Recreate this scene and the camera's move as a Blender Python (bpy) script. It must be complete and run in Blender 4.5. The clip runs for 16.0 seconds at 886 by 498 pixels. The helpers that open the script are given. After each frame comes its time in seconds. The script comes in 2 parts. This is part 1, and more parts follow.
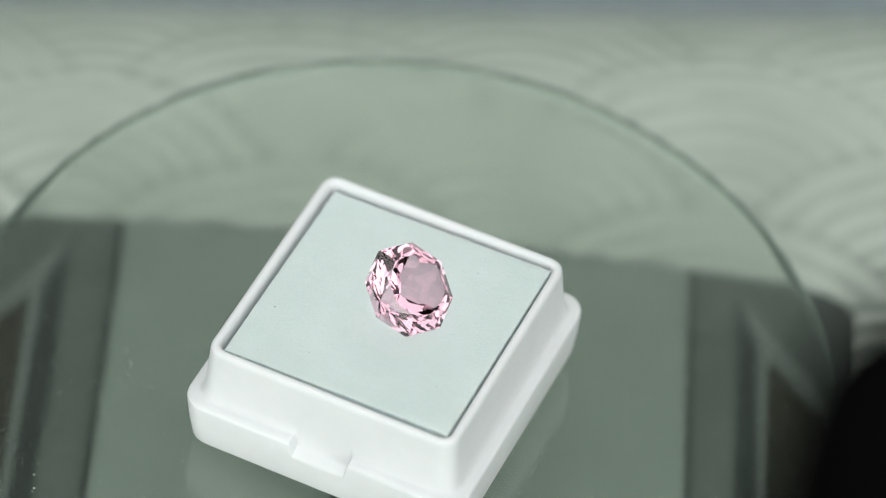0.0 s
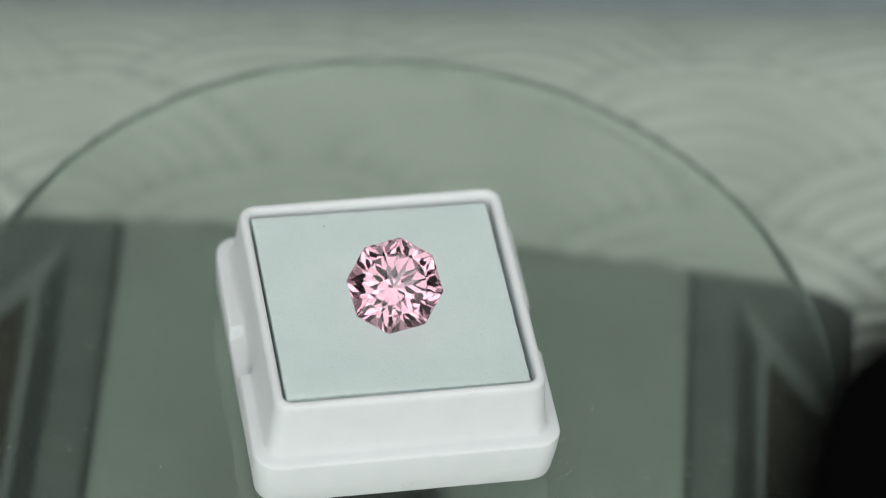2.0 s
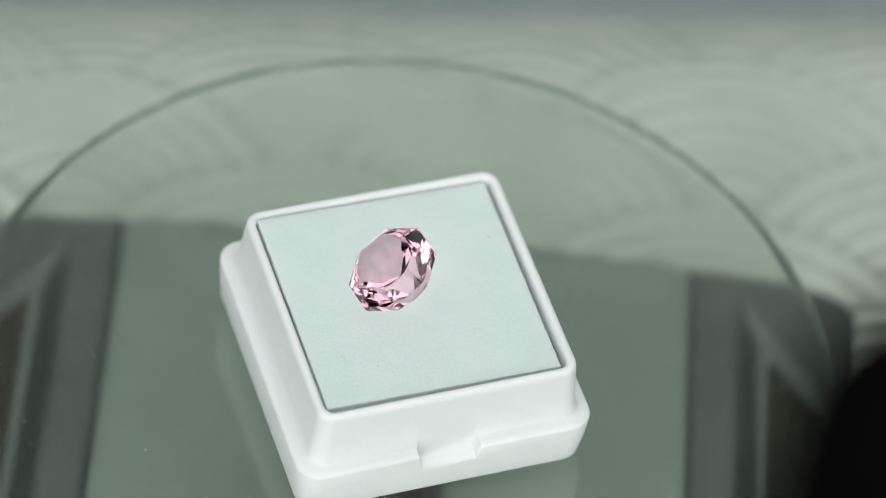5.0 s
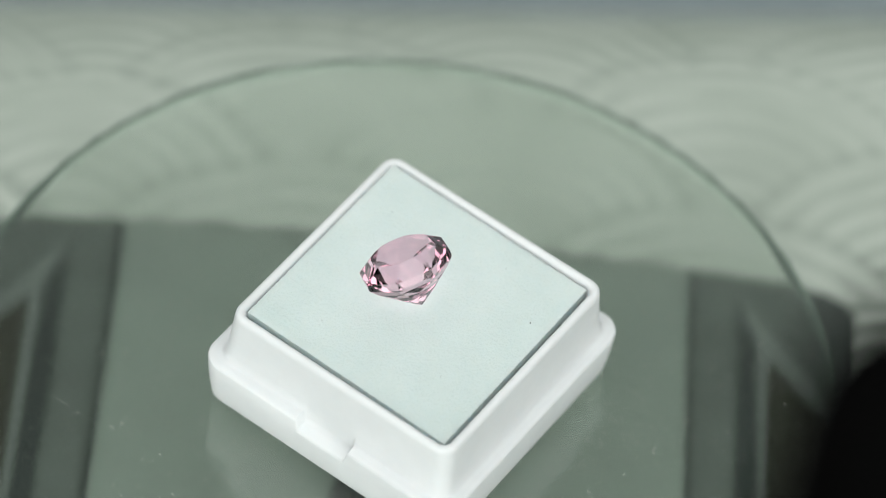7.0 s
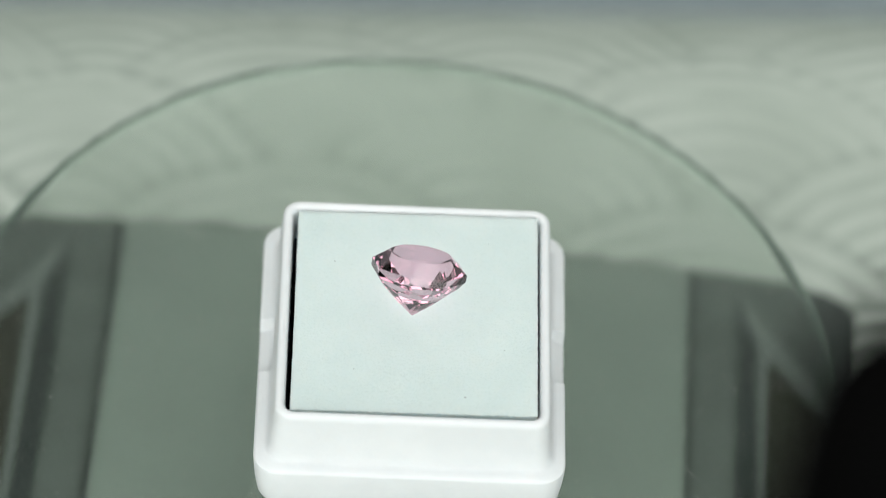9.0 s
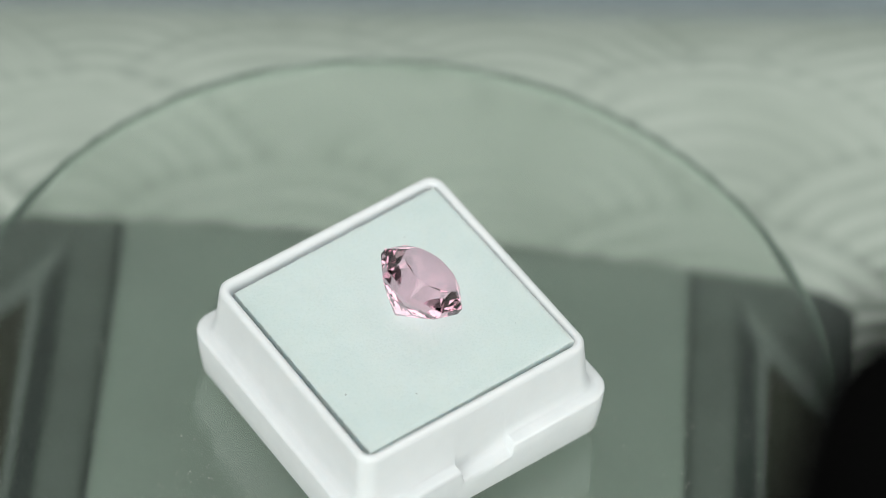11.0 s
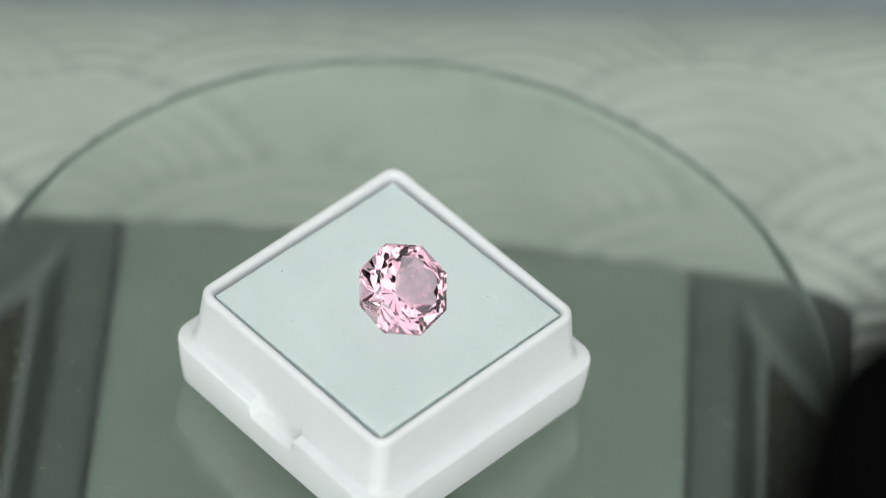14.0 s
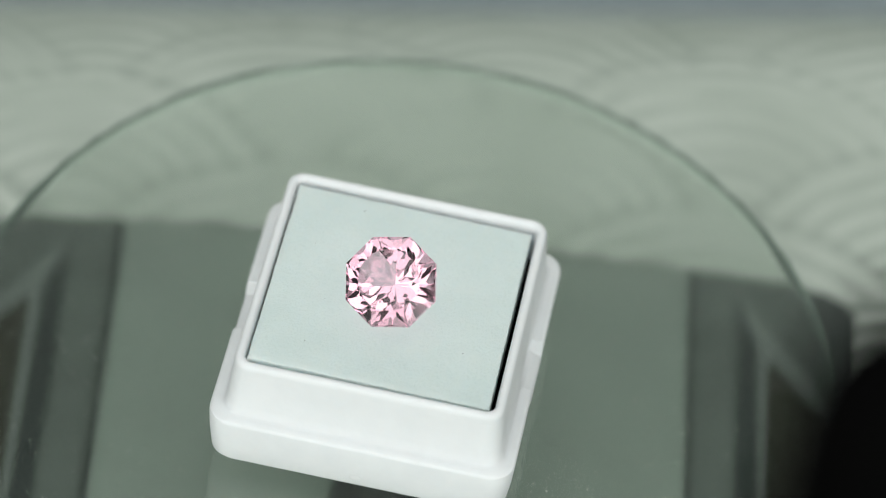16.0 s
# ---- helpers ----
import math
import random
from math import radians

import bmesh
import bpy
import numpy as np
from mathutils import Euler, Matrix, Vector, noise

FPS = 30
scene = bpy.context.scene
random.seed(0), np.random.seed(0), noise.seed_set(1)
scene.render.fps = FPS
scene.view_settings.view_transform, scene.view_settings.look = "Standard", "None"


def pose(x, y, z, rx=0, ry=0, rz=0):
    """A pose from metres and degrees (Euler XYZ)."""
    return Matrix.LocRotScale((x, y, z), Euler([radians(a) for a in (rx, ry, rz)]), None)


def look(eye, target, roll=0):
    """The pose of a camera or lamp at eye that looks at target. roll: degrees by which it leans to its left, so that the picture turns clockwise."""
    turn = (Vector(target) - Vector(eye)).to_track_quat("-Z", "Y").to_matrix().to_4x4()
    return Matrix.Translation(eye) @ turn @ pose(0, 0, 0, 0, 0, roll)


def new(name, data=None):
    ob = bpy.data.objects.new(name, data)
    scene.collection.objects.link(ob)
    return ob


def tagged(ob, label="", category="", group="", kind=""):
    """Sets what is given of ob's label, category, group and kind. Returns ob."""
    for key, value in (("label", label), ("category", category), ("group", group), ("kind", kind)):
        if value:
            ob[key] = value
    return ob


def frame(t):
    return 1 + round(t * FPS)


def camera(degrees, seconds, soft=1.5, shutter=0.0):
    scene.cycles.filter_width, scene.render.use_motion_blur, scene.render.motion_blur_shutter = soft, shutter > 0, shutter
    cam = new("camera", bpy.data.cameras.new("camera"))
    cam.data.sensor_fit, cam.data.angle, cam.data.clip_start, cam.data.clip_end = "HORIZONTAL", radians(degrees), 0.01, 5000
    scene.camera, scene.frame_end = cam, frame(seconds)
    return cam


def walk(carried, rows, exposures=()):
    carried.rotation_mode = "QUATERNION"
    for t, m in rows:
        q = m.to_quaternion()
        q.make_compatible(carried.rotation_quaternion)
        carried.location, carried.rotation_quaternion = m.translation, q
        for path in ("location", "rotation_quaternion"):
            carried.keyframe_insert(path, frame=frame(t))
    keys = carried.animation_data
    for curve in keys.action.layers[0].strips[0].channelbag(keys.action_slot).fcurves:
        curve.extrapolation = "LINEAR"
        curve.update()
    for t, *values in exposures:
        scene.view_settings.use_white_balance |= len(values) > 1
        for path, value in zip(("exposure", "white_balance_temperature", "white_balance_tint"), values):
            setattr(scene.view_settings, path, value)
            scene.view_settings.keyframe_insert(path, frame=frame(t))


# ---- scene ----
# ---- camera ----
# Axis of the turntable is the z axis; the cloth on the table lies at z = 0.
MM = 0.001
cam = camera(12.818, 16.0, soft=1.0)
EYE = Vector((3.42, -252.51, 350.28)) * MM
AIM = EYE + Vector((0.0, 0.64264, -0.76617)) * 0.4
CAM_POSE = look(EYE, AIM, 5.98)
cam.data.dof.use_dof = True
cam.data.dof.focus_distance = 0.398
cam.data.dof.aperture_fstop = 12.0
EXPOSURES = ((0.0, 0.02), (0.5, 0.03), (1.0, -0.12), (1.5, -0.26), (2.0, -0.27), (2.5, -0.12), (3.0, -0.05), (3.5, -0.03),
             (4.2, -0.05), (6.3, 0.05), (7.0, 0.05), (8.0, -0.04), (8.5, -0.02), (9.0, 0.10), (11.5, 0.04), (12.5, 0.02),
             (13.5, 0.02), (14.0, -0.03), (14.5, -0.20), (15.0, -0.28), (15.5, -0.16), (16.0, -0.06))
walk(cam, ((0.0, CAM_POSE), (16.0, CAM_POSE)), EXPOSURES)

# What lies under the glass plate, set this much farther down along the sight lines.
DEEPER = 1.04
UNDER = Matrix.Translation(EYE) @ Matrix.Scale(DEEPER, 4) @ Matrix.Translation(-EYE)

# ---- light ----
world = bpy.data.worlds.new("room_air")
scene.world = world
world.use_nodes = True
world.node_tree.nodes["Background"].inputs[0].default_value = (0.75, 0.85, 0.9, 1)
world.node_tree.nodes["Background"].inputs[1].default_value = 0.04


def area_lamp(name, eye, target, sx, sy, watts, colour):
    data = bpy.data.lights.new(name, "AREA")
    data.shape, data.size, data.size_y = "RECTANGLE", sx, sy
    data.energy, data.color = watts, colour
    ob = new(name, data)
    ob.matrix_world = look(eye, target)
    return ob


LAMP = (0.965, 1.0, 0.97)
for side in (-1, 1):
    area_lamp("ceiling_softbox", (0.72 * side, -0.1, 1.68), (0.72 * side, -0.1, 0.0), 1.28, 2.1, 15.6, LAMP)
    area_lamp("front_softbox", (0.74 * side, -1.36, 0.75), (0.74 * side, 0, 0.75), 1.32, 1.6, 18.9, LAMP)

# ---- materials ----


class Mat:
    """A principled material with a few node shortcuts."""

    def __init__(self, name, colour, rough=0.5, metal=0.0, **inputs):
        self.m = bpy.data.materials.new(name)
        self.m.use_nodes = True
        self.nt = self.m.node_tree
        self.p = self.nt.nodes["Principled BSDF"]
        self.p.inputs["Base Color"].default_value = (*colour, 1)
        self.p.inputs["Roughness"].default_value = rough
        self.p.inputs["Metallic"].default_value = metal
        for key, value in inputs.items():
            self.p.inputs[key.replace("_", " ")].default_value = value
        self.coord = None

    def node(self, kind, **values):
        n = self.nt.nodes.new(kind)
        for key, value in values.items():
            n.inputs[key.replace("_", " ")].default_value = value
        return n

    def link(self, a, b):
        self.nt.links.new(a, b)

    def where(self):
        if not self.coord:
            self.coord = self.nt.nodes.new("ShaderNodeTexCoord").outputs["Object"]
        return self.coord

    def noise(self, scale, detail=4.0, rough=0.55):
        n = self.node("ShaderNodeTexNoise", Scale=scale, Detail=detail, Roughness=rough)
        self.link(self.where(), n.inputs["Vector"])
        return n.outputs["Fac"]

    def ramp(self, fac, stops):
        n = self.nt.nodes.new("ShaderNodeValToRGB")
        e = n.color_ramp.elements
        while len(e) < len(stops):
            e.new(0.5)
        for slot, (at, c) in zip(e, stops):
            slot.position, slot.color = at, (*c, 1)
        self.link(fac, n.inputs["Fac"])
        return n.outputs["Color"]

    def colour(self, out):
        self.link(out, self.p.inputs["Base Color"])
        return self

    def mixed(self, a, b, fac, blend="MIX"):
        n = self.nt.nodes.new("ShaderNodeMix")
        n.data_type, n.blend_type = "RGBA", blend
        for value, slot in ((fac, 0), (a, 6), (b, 7)):
            if isinstance(value, (int, float)):
                n.inputs[slot].default_value = value
            elif isinstance(value, tuple):
                n.inputs[slot].default_value = (*value, 1)
            else:
                self.link(value, n.inputs[slot])
        return n.outputs[2]

    def bump(self, height, strength, distance, normal=None):
        n = self.node("ShaderNodeBump", Strength=strength, Distance=distance)
        self.link(height, n.inputs["Height"])
        if normal:
            self.link(normal, n.inputs["Normal"])
        self.link(n.outputs["Normal"], self.p.inputs["Normal"])
        return n.outputs["Normal"]

    def roughness(self, fac, low, high):
        n = self.node("ShaderNodeMapRange", To_Min=low, To_Max=high)
        self.link(fac, n.inputs["Value"])
        self.link(n.outputs["Result"], self.p.inputs["Roughness"])
        return self


def plastic_white():
    m = Mat("white_moulded_plastic", (0.78, 0.8, 0.81), 0.5, Specular_IOR_Level=0.3, Subsurface_Weight=0.3, Subsurface_Scale=0.0016)
    m.p.inputs["Subsurface Radius"].default_value = (0.9, 1.0, 1.05)
    m.colour(m.ramp(m.noise(260, 3), ((0.3, (0.69, 0.705, 0.72)), (0.7, (0.725, 0.738, 0.752)))))
    m.roughness(m.noise(700, 3), 0.42, 0.6)
    m.bump(m.noise(1800, 3), 0.12, 0.0002)
    return m.m


def foam_pale():
    m = Mat("pale_foam", (0.72, 0.79, 0.77), 0.95, Subsurface_Weight=0.5, Subsurface_Scale=0.002)
    m.p.inputs["Subsurface Radius"].default_value = (0.85, 1.0, 1.1)
    fine = m.noise(3200, 4, 0.7)
    broad = m.noise(140, 3)
    base = m.ramp(broad, ((0.3, (0.58, 0.665, 0.655)), (0.7, (0.63, 0.705, 0.695))))
    grain = m.ramp(fine, ((0.28, (0.92, 0.94, 0.94)), (0.5, (1, 1, 1))))
    m.colour(m.mixed(base, grain, 0.8, "MULTIPLY"))
    pits = m.bump(m.noise(1100, 3, 0.6), 0.2, 0.0003)
    m.bump(fine, 0.5, 0.0002, pits)
    return m.m


def gem_pink():
    m = bpy.data.materials.new("pink_faceted_crystal")
    m.use_nodes = True
    nt = m.node_tree
    nt.nodes.remove(nt.nodes["Principled BSDF"])
    through_it = nt.nodes.new("ShaderNodeBsdfRefraction")
    through_it.inputs["Color"].default_value = (0.85, 0.728, 0.775, 1)
    through_it.inputs["Roughness"].default_value = 0.0
    through_it.inputs["IOR"].default_value = 1.63
    gloss = nt.nodes.new("ShaderNodeBsdfGlossy")
    gloss.inputs["Color"].default_value = (1.0, 0.88, 0.92, 1)
    gloss.inputs["Roughness"].default_value = 0.0
    fresnel = nt.nodes.new("ShaderNodeFresnel")
    fresnel.inputs["IOR"].default_value = 1.63
    mix = nt.nodes.new("ShaderNodeMixShader")
    nt.links.new(fresnel.outputs[0], mix.inputs[0])
    nt.links.new(through_it.outputs[0], mix.inputs[1])
    nt.links.new(gloss.outputs[0], mix.inputs[2])
    nt.links.new(mix.outputs[0], nt.nodes["Material Output"].inputs[0])
    return m


def glass_green(name, colour, rough):
    m = bpy.data.materials.new(name)
    m.use_nodes = True
    nt = m.node_tree
    nt.nodes.remove(nt.nodes["Principled BSDF"])
    g = nt.nodes.new("ShaderNodeBsdfGlass")
    g.inputs["Color"].default_value = (*colour, 1)
    g.inputs["Roughness"].default_value = rough
    g.inputs["IOR"].default_value = 1.6
    nt.links.new(g.outputs[0], nt.nodes["Material Output"].inputs[0])
    return m


def plain_plastic(name, colour, rough, vary=0.25, gloss=0.5):
    m = Mat(name, colour, rough, Specular_IOR_Level=gloss)
    dark = tuple(c * (1 - vary) for c in colour)
    light = tuple(c * (1 + vary) for c in colour)
    m.colour(m.ramp(m.noise(90, 5, 0.65), ((0.3, dark), (0.7, light))))
    m.roughness(m.noise(400, 3), rough * 0.8, min(1, rough * 1.25))
    m.bump(m.noise(2500, 2), 0.15, 0.0002)
    return m.m


# Centres of the woven wave fans in millimetres, row by row from the back; each row overlaps the one behind it.
FAN_R = 27.0
FANS = [(13 + 50 * k + 25 * (row % 2), 88 - 12 * row) for row in range(8) for k in range(-2, 2)]


def cloth_pattern():
    m = Mat("pale_patterned_cloth", (0.6, 0.64, 0.6), 0.9)
    warp = m.node("ShaderNodeTexNoise", Scale=45.0, Detail=2.0)
    m.link(m.where(), warp.inputs["Vector"])
    off = m.mixed(m.where(), warp.outputs["Color"], 0.005)
    flat = m.node("ShaderNodeVectorMath")
    flat.operation = "MULTIPLY"
    flat.inputs[1].default_value = (1, 1, 0)
    m.link(off, flat.inputs[0])
    nearest = None
    for cx, cy in FANS:
        far = m.node("ShaderNodeVectorMath")
        far.operation = "DISTANCE"
        far.inputs[1].default_value = (cx * MM, cy * MM, 0)
        m.link(flat.outputs[0], far.inputs[0])
        if nearest is None:
            nearest = far.outputs["Value"]
            continue
        inside = m.node("ShaderNodeMath")
        inside.operation = "LESS_THAN"
        inside.inputs[1].default_value = FAN_R * MM
        m.link(far.outputs["Value"], inside.inputs[0])
        pick = m.nt.nodes.new("ShaderNodeMix")
        m.link(inside.outputs[0], pick.inputs[0])
        m.link(nearest, pick.inputs[2])
        m.link(far.outputs["Value"], pick.inputs[3])
        nearest = pick.outputs[0]
    ring = m.node("ShaderNodeMath")
    ring.operation = "MULTIPLY"
    m.link(nearest, ring.inputs[0])
    ring.inputs[1].default_value = math.tau / (3.4 * MM)
    wave = m.node("ShaderNodeMath")
    wave.operation = "SINE"
    m.link(ring.outputs[0], wave.inputs[0])
    fac = m.node("ShaderNodeMapRange", From_Min=-1.0, From_Max=1.0)
    m.link(wave.outputs[0], fac.inputs["Value"])
    patch = m.ramp(m.noise(55, 2), ((0.3, (0.45, 0.45, 0.45)), (0.55, (1, 1, 1))))
    faded = m.mixed((0.5, 0.5, 0.5), fac.outputs["Result"], patch)
    bands = m.ramp(faded, ((0.05, (0.285, 0.325, 0.285)), (0.95, (0.60, 0.65, 0.59))))
    blotch = m.ramp(m.noise(60, 3), ((0.3, (0.82, 0.84, 0.82)), (0.7, (1, 1, 1))))
    weave = m.ramp(m.noise(1500, 2), ((0.3, (0.9, 0.9, 0.9)), (0.7, (1, 1, 1))))
    m.colour(m.mixed(m.mixed(bands, blotch, 1.0, "MULTIPLY"), weave, 1.0, "MULTIPLY"))
    m.bump(fac.outputs["Result"], 0.3, 0.0003)
    return m.m


PLASTIC, FOAM, GEM = plastic_white(), foam_pale(), gem_pink()
GLASS = glass_green("green_float_glass", (0.935, 0.96, 0.935), 0.085)
GLASS_EDGE = glass_green("ground_glass_edge", (0.85, 0.91, 0.87), 0.13)
CLOTH = cloth_pattern()
BASE_GREY = plain_plastic("grey_base_plastic", (0.056, 0.068, 0.061), 0.6, 0.25, 0.3)
PANEL_GREY = plain_plastic("grey_green_panel", (0.139, 0.166, 0.146), 0.45, 0.08, 0.35)
SLOT_DARK = plain_plastic("dark_slot_plastic", (0.018, 0.024, 0.022), 0.6, 0.25, 0.2)
WINDOW_DARK = plain_plastic("olive_recess_film", (0.021, 0.022, 0.015), 0.5, 0.3, 0.15)
LIP_GREY = plain_plastic("grey_lip_plastic", (0.086, 0.1, 0.093), 0.5, 0.1, 0.3)
BLACK = plain_plastic("black_plastic", (0.012, 0.013, 0.013), 0.5)
FELT = plain_plastic("black_felt", (0.002, 0.002, 0.002), 0.95, 0.2, 0.0)
TABLE = plain_plastic("blue_grey_table_top", (0.20, 0.24, 0.255), 0.6, 0.06)
# Unseen north wall, added pale as a reflector for the glass rim's back.
WALL_BOUNCE = plain_plastic("pale_bounce_wall", (0.66, 0.70, 0.68), 0.9, 0.03)
# Unseen rest of the room, kept dark so the gem mirrors dark patches.
WALL = plain_plastic("grey_wall_paint", (0.05, 0.052, 0.05), 0.9, 0.03)
DUST = Mat("pale_dust", (0.46, 0.47, 0.43), 0.9).m

# ---- building blocks ----


def mesh_of(name, bm, material, smooth=None):
    me = bpy.data.meshes.new(name)
    bmesh.ops.recalc_face_normals(bm, faces=bm.faces[:])
    if smooth is not None:
        for f in bm.faces:
            f.smooth = True
        for e in bm.edges:
            if len(e.link_faces) == 2 and e.calc_face_angle(0) > radians(smooth):
                e.smooth = False
    bm.to_mesh(me)
    bm.free()
    me.materials.append(material)
    return me


def part(name, bm, material, parent=None, label="", smooth=None):
    ob = new(name, mesh_of(name, bm, material, smooth))
    if parent:
        ob.parent = parent
    if label:
        ob["label"] = label
    return ob


def block(bm, x0, x1, y0, y1, z0, z1, bevel=0.0, segments=2):
    """A bevelled block in millimetres."""
    r = bmesh.ops.create_cube(bm, size=1.0)
    vs = r["verts"]
    for v in vs:
        v.co = Vector((x0 + (v.co.x + 0.5) * (x1 - x0), y0 + (v.co.y + 0.5) * (y1 - y0), z0 + (v.co.z + 0.5) * (z1 - z0))) * MM
    if bevel:
        es = list({e for v in vs for e in v.link_edges})
        bmesh.ops.bevel(bm, geom=es, offset=bevel * MM, segments=segments, affect="EDGES", profile=0.5)
    return bm


def prism(bm, outline, z0, z1, bevel=0.0):
    """An upright prism over an outline (millimetres), its top edge bevelled."""
    low = [bm.verts.new((x * MM, y * MM, z0 * MM)) for x, y in outline]
    top = [bm.verts.new((x * MM, y * MM, z1 * MM)) for x, y in outline]
    n = len(outline)
    for i in range(n):
        bm.faces.new((low[i], low[(i + 1) % n], top[(i + 1) % n], top[i]))
    bm.faces.new(low[::-1])
    lid = bm.faces.new(top)
    if bevel:
        bmesh.ops.bevel(bm, geom=list(lid.edges), offset=bevel * MM, segments=3, affect="EDGES", profile=0.5)
    return bm


def loft(bm, loops, close_first=True, close_last=True):
    rings = [[bm.verts.new(Vector(p) * MM) for p in loop] for loop in loops]
    n = len(rings[0])
    for a, b in zip(rings, rings[1:]):
        for i in range(n):
            bm.faces.new((a[i], a[(i + 1) % n], b[(i + 1) % n], b[i]))
    if close_first:
        bm.faces.new(rings[0][::-1])
    if close_last:
        bm.faces.new(rings[-1])
    return bm


# ---- the room: table, cloth, unseen plain walls ----


def room():
    table = tagged(new("table"), "matt blue-grey table under the pale cloth", "table")
    part("tabletop", block(bmesh.new(), -700, 700, -600, 600, -53, -28, 2), TABLE, table)
    for x in (-650, 650):
        for y in (-550, 550):
            part("leg", block(bmesh.new(), x - 30, x + 30, y - 30, y + 30, -750, -53.5, 3), TABLE, table)
    bm = bmesh.new()
    nx, ny = 90, 160
    x0, x1, y0, y1 = -330.0, 330.0, -420.0, CLOTH_BACK
    grid = []
    for j in range(ny + 1):
        row = []
        for i in range(nx + 1):
            x, y = x0 + (x1 - x0) * i / nx, y0 + (y1 - y0) * j / ny
            z = 0.9 * noise.noise(Vector((x * 0.02, y * 0.03, 3.1))) - 0.9
            edge = min(y1 - y, y - y0, x - x0, x1 - x)
            z -= 10.0 * max(0.0, 1 - edge / 24) ** 2
            row.append(bm.verts.new(Vector((x, y + 0.12 * x * (y - y0) / (y1 - y0), z)) * MM))
        grid.append(row)
    for j in range(ny):
        for i in range(nx):
            bm.faces.new((grid[j][i], grid[j][i + 1], grid[j + 1][i + 1], grid[j + 1][i]))
    res = bmesh.ops.extrude_face_region(bm, geom=bm.faces[:])
    for v in res["geom"]:
        if isinstance(v, bmesh.types.BMVert):
            v.co.z -= 1.4 * MM
    cloth = part("cloth", bm, CLOTH, smooth=50)
    cloth.matrix_world = UNDER
    tagged(cloth, "pale grey-green cloth with woven wavy rings", "cloth", kind="structure")
    for name, box in (("wall_north", (-1500, 1500, 1400, 1500, -750, 1700)), ("wall_south", (-1500, 1500, -1500, -1400, -750, 1700)),
                      ("wall_east", (1400, 1500, -1400, 1400, -750, 1700)), ("wall_west", (-1500, -1400, -1400, 1400, -750, 1700)),
                      ("floor", (-1500, 1500, -1500, 1500, -850, -750)), ("ceiling", (-1500, 1500, -1500, 1500, 1700, 1800))):
        bm = block(bmesh.new(), *box)
        tagged(part(name, bm, WALL_BOUNCE if name == "wall_north" else WALL), ("unseen matt pale light-bouncing " if name == "wall_north" else "plain unseen matt grey painted ") + name.split("_")[0], name.split("_")[0], kind="structure")


CLOTH_BACK = 89.0
room()

# ---- the turntable ----
BASE_TOP, GLASS_LOW, GLASS_R = 16.0, 23.8, 47.05
GLASS_T = 2.2
HUB_X, HUB_Y = (EYE.x / MM) * (1 - 1 / DEEPER), (EYE.y / MM) * (1 - 1 / DEEPER)


def base_outline(half, back, bow, radius, front):
    """Rounded rectangle whose back edge bows outwards."""
    pts = [(-half, front), (half, front)]
    for k in range(9):
        a = k / 8 * math.pi / 2
        pts.append((half - radius + radius * math.cos(a), back - bow - radius + radius * math.sin(a)))
    for k in range(1, 24):
        x = (half - radius) * (1 - k / 12)
        pts.append((x, back - bow * (x / (half - radius)) ** 2))
    for k in range(9):
        a = math.pi / 2 + k / 8 * math.pi / 2
        pts.append((-half + radius + radius * math.cos(a), back - bow - radius + radius * math.sin(a)))
    return pts


def turntable_base():
    base = tagged(new("turntable_base"), "dark grey plastic turntable base with recessed side windows", "turntable")
    base.matrix_world = UNDER @ pose(0, 0, 0, 0, 0, 1.2)
    part("body", prism(bmesh.new(), base_outline(50.0, 28.1, 2.0, 3.0, -32), 0, BASE_TOP, 1.0), BASE_GREY, base, smooth=40)
    part("panel", block(bmesh.new(), -31.0, 31.2, -30, 26.4, BASE_TOP - 1, BASE_TOP + 1.2, 0.4), PANEL_GREY, base,
         "smooth grey-green centre panel", smooth=40)
    for s in (-1, 1):
        part("seam", block(bmesh.new(), s * 31.55 - 0.3, s * 31.55 + 0.3, -30, 26.4, BASE_TOP - 1, BASE_TOP + 0.3), SLOT_DARK, base, "dark seam beside the panel")
        bm = prism(bmesh.new(), [(s * x, y) for x, y in ((36.7, -30), (39.1, -30), (39.1, 16.5), (36.7, 22.5))][::s], BASE_TOP - 1, BASE_TOP + 0.3)
        part("slot", bm, SLOT_DARK, base, "dark slot strip")
        bm = prism(bmesh.new(), [(s * x, y) for x, y in ((39.1, -30), (40.0, -30), (40.0, 15.4), (48.0, 5.4), (48.0, 8.8), (36.9, 23.4), (36.7, 22.5), (39.1, 16.5))][::s],
                   BASE_TOP - 1, BASE_TOP + 0.7, 0.2)
        part("lip", bm, LIP_GREY, base, "lighter grey bevelled lip")
        bm = prism(bmesh.new(), [(s * x, y) for x, y in ((40.0, -30), (48.0, -30), (48.0, 5.4), (40.0, 15.4))][::s], BASE_TOP - 1, BASE_TOP + 0.25)
        part("window", bm, WINDOW_DARK, base, "dark olive window film")
    hub_top = (EYE.z / MM) + (GLASS_LOW - EYE.z / MM) / DEEPER
    bm = bmesh.new()
    loft(bm, [[(HUB_X + r * math.cos(a), HUB_Y + r * math.sin(a), z) for a in (k / 48 * math.tau for k in range(48))]
              for r, z in ((6.0, BASE_TOP + 1.2), (6.0, BASE_TOP + 2.2), (5.6, BASE_TOP + 2.7), (3.6, BASE_TOP + 2.9), (3.6, hub_top - 0.3), (3.3, hub_top))])
    part("hub", bm, BLACK, base, "black plastic spindle hub", smooth=40)
    return base


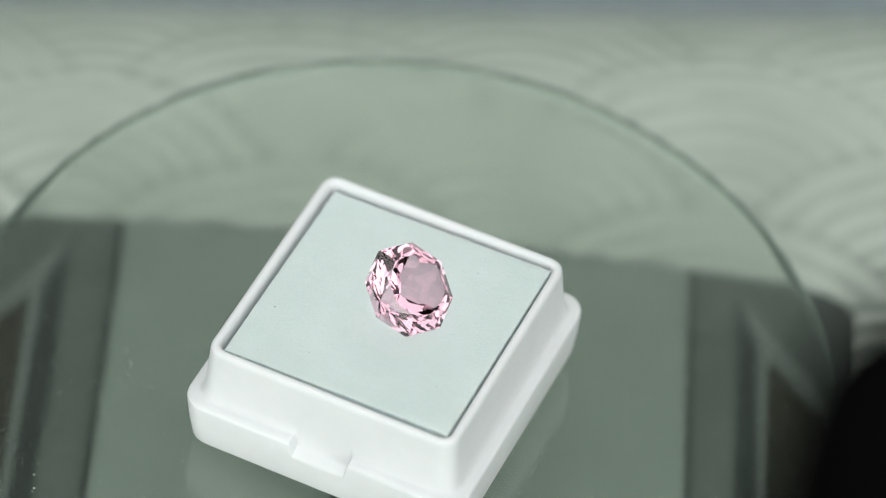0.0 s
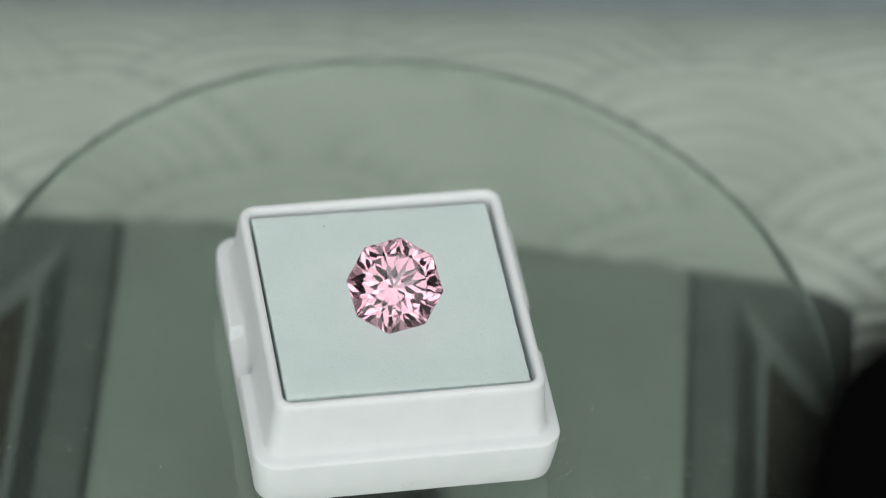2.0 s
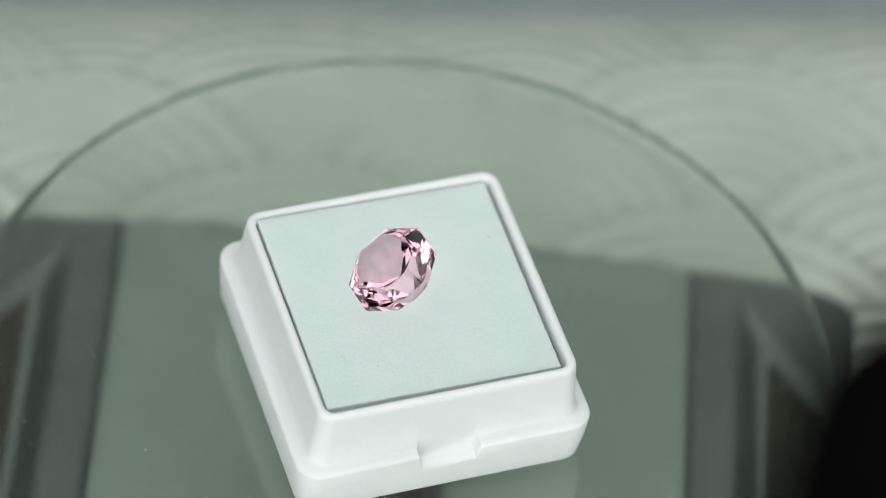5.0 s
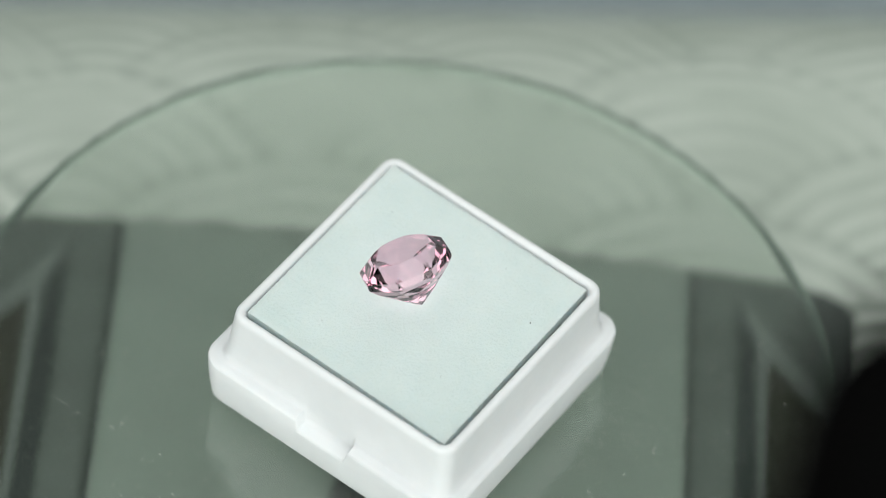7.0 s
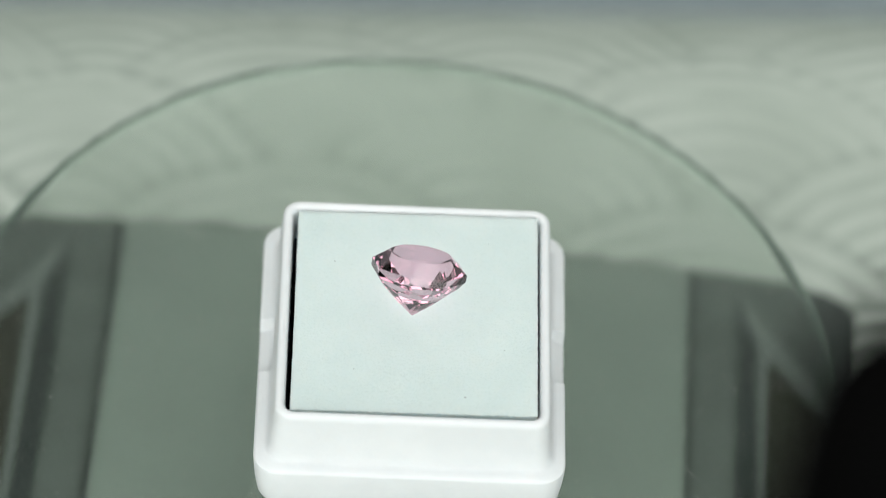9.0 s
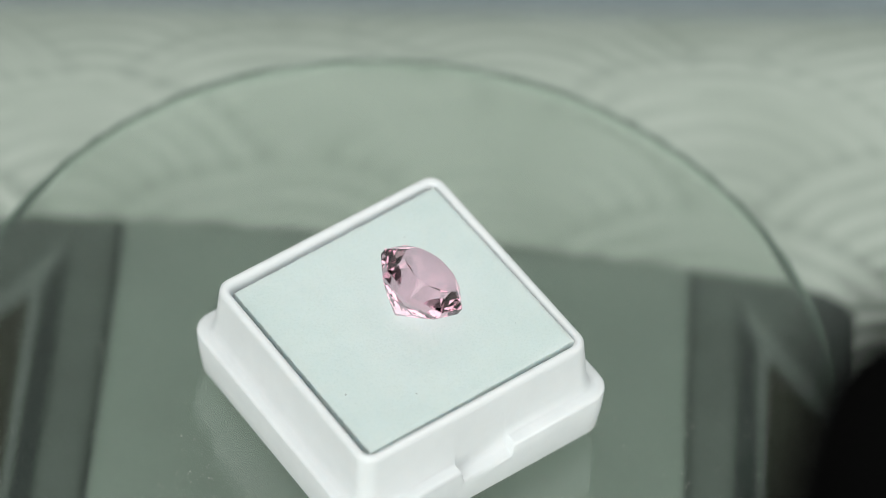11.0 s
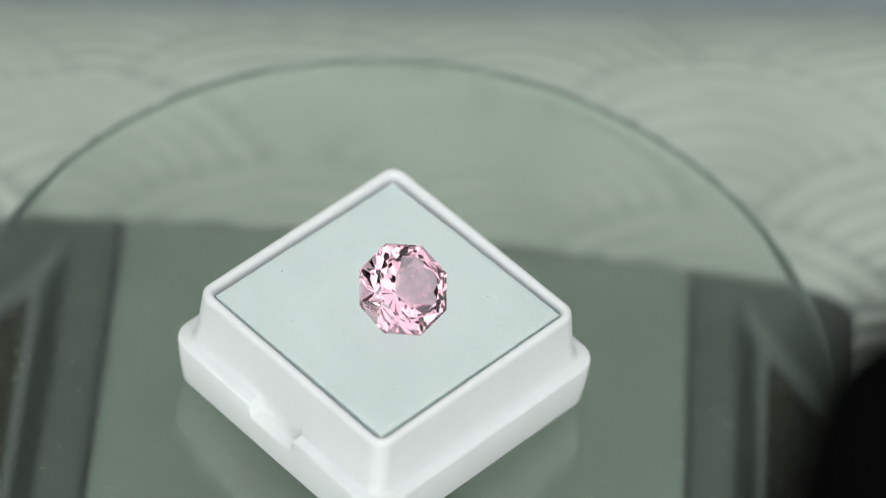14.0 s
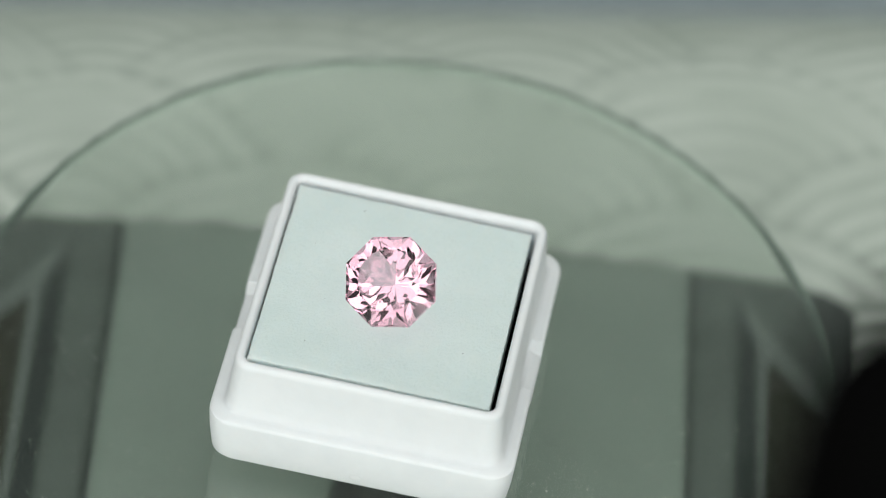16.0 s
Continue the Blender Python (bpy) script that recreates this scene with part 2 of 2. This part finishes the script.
def glass_disc():
    bm = bmesh.new()
    n = 360
    loops = []
    for k in range(9):
        tilt = (k / 8 - 0.5) * math.pi
        r, z = GLASS_R - 1.1 + 1.1 * math.cos(tilt), GLASS_T * (0.5 + 0.5 * math.sin(tilt))
        loops.append([(r * math.cos(k / n * math.tau), r * math.sin(k / n * math.tau), z) for k in range(n)])
    loft(bm, loops)
    disc = part("glass_disc", bm, GLASS, smooth=25)
    disc.data.materials.append(GLASS_EDGE)
    for f in disc.data.polygons:
        f.material_index = int(f.area < 1e-4)
        f.use_smooth = f.area < 1e-4
    disc.visible_shadow = False
    tagged(disc, "round greenish clear glass turntable plate, dusty", "glass plate")
    rng = random.Random(4)
    clumps = [(rng.uniform(14, 30), rng.random() * math.tau, rng.uniform(3, 9)) for _ in range(16)]
    spots, faces = [], []
    for k in range(9000):
        if k % 2:
            r, a, spread = clumps[rng.randrange(16)]
            x, y = r * math.cos(a) + rng.gauss(0, spread), r * math.sin(a) + rng.gauss(0, spread)
        else:
            r, a = 45.5 * math.sqrt(rng.random()), rng.random() * math.tau
            x, y = r * math.cos(a), r * math.sin(a)
        if x * x + y * y > 45.5 ** 2:
            continue
        size = 0.016 + 0.075 * rng.random() ** 7
        z, n0 = GLASS_T + size * 0.45, len(spots)
        wide = size * (1 + 0.8 * rng.random())
        for dx, dy, dz in ((wide, 0, 0), (0, size, 0), (-wide, 0, 0), (0, -size, 0), (0, 0, size * 0.5), (0, 0, -size * 0.5)):
            spots.append(((x + dx) * MM, (y + dy) * MM, (z + dz) * MM))
        for i in range(4):
            faces.append((n0 + i, n0 + (i + 1) % 4, n0 + 4))
            faces.append((n0 + (i + 1) % 4, n0 + i, n0 + 5))
    me = bpy.data.meshes.new("dust")
    me.from_pydata(spots, [], faces)
    me.materials.append(DUST)
    dust = new("dust", me)
    dust.parent = disc
    tagged(dust, "pale dust specks", kind="stuff")
    bm = bmesh.new()
    for k in range(9):
        r, a, turn = 44 * math.sqrt(rng.random()), rng.random() * math.tau, rng.random() * math.pi
        long = 0.8 + 1.6 * rng.random()
        c = Matrix.Translation(Vector((r * math.cos(a), r * math.sin(a), GLASS_T + 0.025)) * MM) @ Matrix.Rotation(turn, 4, "Z")
        bmesh.ops.create_cube(bm, size=MM, matrix=c @ Matrix.Diagonal((long, 0.018, 0.018, 1)))
    tagged(part("lint", bm, DUST, disc, "fine pale lint hairs"), kind="stuff")
    return disc


turntable_base()
DISC = glass_disc()

# ---- the gem box ----
BOX_Z = 26.87


NOTCH = ((3.3, 0), (3.15, 0.2), (3.0, 0.75), (2.85, 1), (0, 1), (-2.85, 1), (-3.0, 0.75), (-3.15, 0.2), (-3.3, 0))


def square_loop(half, radius, z, drop=0.0, inset=0.0):
    """Rounded square; its two y sides may dip and step back in the middle."""
    pts = []
    m = 7

    def corner(cx, cy, a0):
        for k in range(m + 1):
            a = a0 + k / m * math.pi / 2
            pts.append((cx + radius * math.cos(a), cy + radius * math.sin(a), z))
    c = half - radius
    corner(c, c, 0)
    pts.extend((x, half - inset * d, z - drop * d) for x, d in NOTCH)
    corner(-c, c, math.pi / 2)
    corner(-c, -c, math.pi)
    pts.extend((-x, -half + inset * d, z - drop * d) for x, d in NOTCH)
    corner(c, -c, -math.pi / 2)
    return pts


def gem_box():
    box = tagged(new("gem_box"), "small square white plastic gem box, lid off, on glass", "gem box")
    bm = bmesh.new()
    loops = [square_loop(14.4, 2.0, 0.0), square_loop(14.95, 2.2, 0.15), square_loop(15.3, 2.3, 0.7), square_loop(15.5, 2.4, 2.5),
             square_loop(15.6, 2.4, 3.6), square_loop(15.72, 2.4, 6.15, 1.7), square_loop(15.66, 2.35, 6.42, 1.72),
             square_loop(15.45, 2.25, 6.56, 1.6), square_loop(14.95, 2.0, 6.6, 1.35, 0.1), square_loop(14.6, 1.92, 6.66, 1.1, 0.25),
             square_loop(14.42, 1.87, 6.85, 0.9, 0.2), square_loop(14.25, 1.8, 7.5, 0.2, 0.06), square_loop(14.14, 1.78, 7.8),
             square_loop(13.78, 1.7, 12.65), square_loop(13.72, 1.65, 13.1), square_loop(13.55, 1.55, 13.36),
             square_loop(13.27, 1.35, 13.45), square_loop(12.98, 1.12, 13.36), square_loop(12.8, 1.0, 13.1),
             square_loop(12.72, 0.9, 12.65), square_loop(12.62, 0.9, 2.0)]
    loft(bm, loops)
    bmesh.ops.remove_doubles(bm, verts=bm.verts[:], dist=1e-6)
    part("shell", bm, PLASTIC, box, smooth=45)
    for s in (-1, 1):
        bm = bmesh.new()
        bmesh.ops.create_uvsphere(bm, u_segments=16, v_segments=10, radius=MM,
                                  matrix=Matrix.Translation(Vector((s * 15.34, 0, 1.9)) * MM) @ Matrix.Diagonal((0.16, 0.75, 0.65, 1)))
        part("catch_nub", bm, PLASTIC, box, "small moulded catch nub", smooth=80)
    return box


def foam_pad():
    """Two-sided foam: a pale top layer on a black lower layer."""
    pad = tagged(new("foam_pad"), "pale mint foam pad with black underside filling the gem box", "foam")
    part("lower_layer", prism(bmesh.new(), [(-12.5, -12.5), (12.5, -12.5), (12.5, 12.5), (-12.5, 12.5)], 2.05, 8.6), FELT, pad, "black lower foam layer")
    bm = bmesh.new()
    n = 140
    x0, x1, y0, y1 = -12.2, 12.54, -12.46, 12.18
    rng = random.Random(8)
    rows = []
    for j in range(n + 1):
        row = []
        for i in range(n + 1):
            u, v = i / n, j / n
            x, y = x0 + (x1 - x0) * u, y0 + (y1 - y0) * v
            edge = min(u, v, 1 - u, 1 - v)
            if edge == 0:
                x += rng.uniform(-0.045, 0.045)
                y += rng.uniform(-0.045, 0.045)
            ex, ey = 1 - abs(2 * u - 1) ** 2.4, 1 - abs(2 * v - 1) ** 2.4
            z = 13.12 + 0.02 * x - 0.014 * y + 0.14 * ex * ey + 0.05 * noise.noise(Vector((x * 0.5, y * 0.5, 1.0)))
            z -= 0.1 * max(0.0, 1 - edge * n / 3.0) ** 2
            row.append(bm.verts.new(Vector((x, y, z)) * MM))
        rows.append(row)
    for j in range(n):
        for i in range(n):
            bm.faces.new((rows[j][i], rows[j][i + 1], rows[j + 1][i + 1], rows[j + 1][i]))
    rim = [e for e in bm.edges if e.is_boundary]
    res = bmesh.ops.extrude_edge_only(bm, edges=rim)
    for v in res["geom"]:
        if isinstance(v, bmesh.types.BMVert):
            v.co.z = 8.65 * MM
    bmesh.ops.contextual_create(bm, geom=[e for e in bm.edges if e.is_boundary])
    specks = bmesh.new()
    for x, y, r in ((-10.25, -5.2, 0.075), (6.1, 8.3, 0.05), (8.9, -7.4, 0.04), (-4.4, -9.1, 0.045), (-7.2, 6.0, 0.035), (2.8, -6.6, 0.03)):
        bmesh.ops.create_icosphere(specks, subdivisions=1, radius=r * MM, matrix=Matrix.Translation(Vector((x, y, 13.24 + 0.02 * x - 0.014 * y)) * MM))
    tagged(part("lint_speck", specks, BLACK, pad, "tiny dark lint specks"), kind="stuff")
    part("top_layer", bm, FOAM, pad, "pale mint top foam layer", smooth=50)
    return pad


def gemstone():
    """Octagonal brilliant: the solid inside all its facet planes; its culet is the origin."""
    planes = [(0.0, 0.0, 1.0, 1.84)]

    def tier(count, start, slope, radius, z, sign):
        s, c = math.sin(radians(slope)), math.cos(radians(slope))
        for k in range(count):
            az = radians(start + 360 * k / count)
            planes.append((s * math.cos(az), s * math.sin(az), sign * c, s * radius + sign * c * z))
    tier(8, 0, 90, 4.53, 0, 1)
    # pavilion, culet to girdle
    tier(8, 22.5, 41.2, 0, -4.75, -1)
    tier(8, 0, 39.8, 0, -4.71, -1)
    tier(16, 11.25, 43.6, 2.5, -2.57, -1)
    tier(8, 22.5, 51.0, 4.76, -0.33, -1)
    tier(8, 0, 54.0, 4.50, -0.28, -1)
    # crown, girdle to table
    tier(8, 0, 41.5, 4.50, 0.58, 1)
    tier(8, 22.5, 37.0, 4.74, 0.66, 1)
    tier(16, 11.25, 27.0, 3.42, 1.68, 1)
    pl = np.array(planes)
    n = len(pl)
    i, j, k = (a.ravel() for a in np.meshgrid(range(n), range(n), range(n), indexing="ij"))
    keep = (i < j) & (j < k)
    i, j, k = i[keep], j[keep], k[keep]
    m = np.stack((pl[i, :3], pl[j, :3], pl[k, :3]), 1)
    good = np.abs(np.linalg.det(m)) > 1e-5
    d = np.stack((pl[i, 3], pl[j, 3], pl[k, 3]), 1)[good]
    pts = np.linalg.solve(m[good], d[:, :, None])[:, :, 0]
    pts = pts[(pts @ pl[:, :3].T <= pl[:, 3] + 1e-6).all(1)]
    bm = bmesh.new()
    for x, y, z in np.unique(pts.round(4), axis=0):
        bm.verts.new((float(x), float(y), float(z)))
    bmesh.ops.remove_doubles(bm, verts=bm.verts[:], dist=0.004)
    bmesh.ops.convex_hull(bm, input=bm.verts[:])
    bmesh.ops.delete(bm, geom=[v for v in bm.verts if not v.link_faces], context="VERTS")
    bmesh.ops.dissolve_limit(bm, angle_limit=radians(0.6), verts=bm.verts[:], edges=bm.edges[:])
    for v in bm.verts:
        v.co = (v.co + Vector((0, 0, 4.75))) * MM
    stone = part("gemstone", bm, GEM)
    stone.visible_shadow = False
    return tagged(stone, "pale pink octagonal faceted gemstone lying tilted on foam", "gemstone")


BOX = gem_box()
FOAM_PAD = foam_pad()
STONE = gemstone()


# ---- stand post beside the turntable ----
def stand_post():
    stand = tagged(new("stand_post"), "rounded matt black stand post beside the turntable", "stand")
    stand.location = (POST_X * MM, POST_Y * MM, EYE.z * (1 - DEEPER))
    ring = [(math.cos(k / 48 * math.tau), math.sin(k / 48 * math.tau)) for k in range(48)]
    foot = ((21, 0.1), (22, 0.8), (22, 2.2), (20, 3.4), (10, 4.4))
    pole = [(9, 4.0), (9, POST_TOP - 9)] + [(9 * math.cos(a), POST_TOP - 9 + 9 * math.sin(a)) for a in (k / 8 * 1.5 for k in range(1, 9))]
    for name, shape in (("foot", foot), ("pole", pole)):
        bm = loft(bmesh.new(), [[(r * x, r * y, z) for x, y in ring] for r, z in shape])
        part(name, bm, FELT, stand, smooth=40)


POST_X, POST_Y, POST_TOP = 31.7, -120.3, 203.0
stand_post()

# ---- turning ----
SPEED = 27.2166
BOX_POSE = pose(-1.075 * MM, -1.108 * MM, BOX_Z * MM, 0, 0, -21.09) @ pose(0, 0, 0, -1.03, -2.17, 0)
GEM_POSE = pose(-1.91 * MM, -0.21 * MM, 40.19 * MM, 0, 0, -30) @ pose(0, 0, 0, 0, 34, 0) @ pose(0, 0, 0, 0, 0, 17.6)


def turning(rest):
    return [(0.5 * k, pose(0, 0, 0, 0, 0, -SPEED * 0.5 * k) @ rest) for k in range(33)]


def motions():
    walk(DISC, turning(pose(0, 0, GLASS_LOW * MM)))
    walk(BOX, turning(BOX_POSE))
    walk(FOAM_PAD, turning(BOX_POSE))
    walk(STONE, turning(GEM_POSE))


motions()
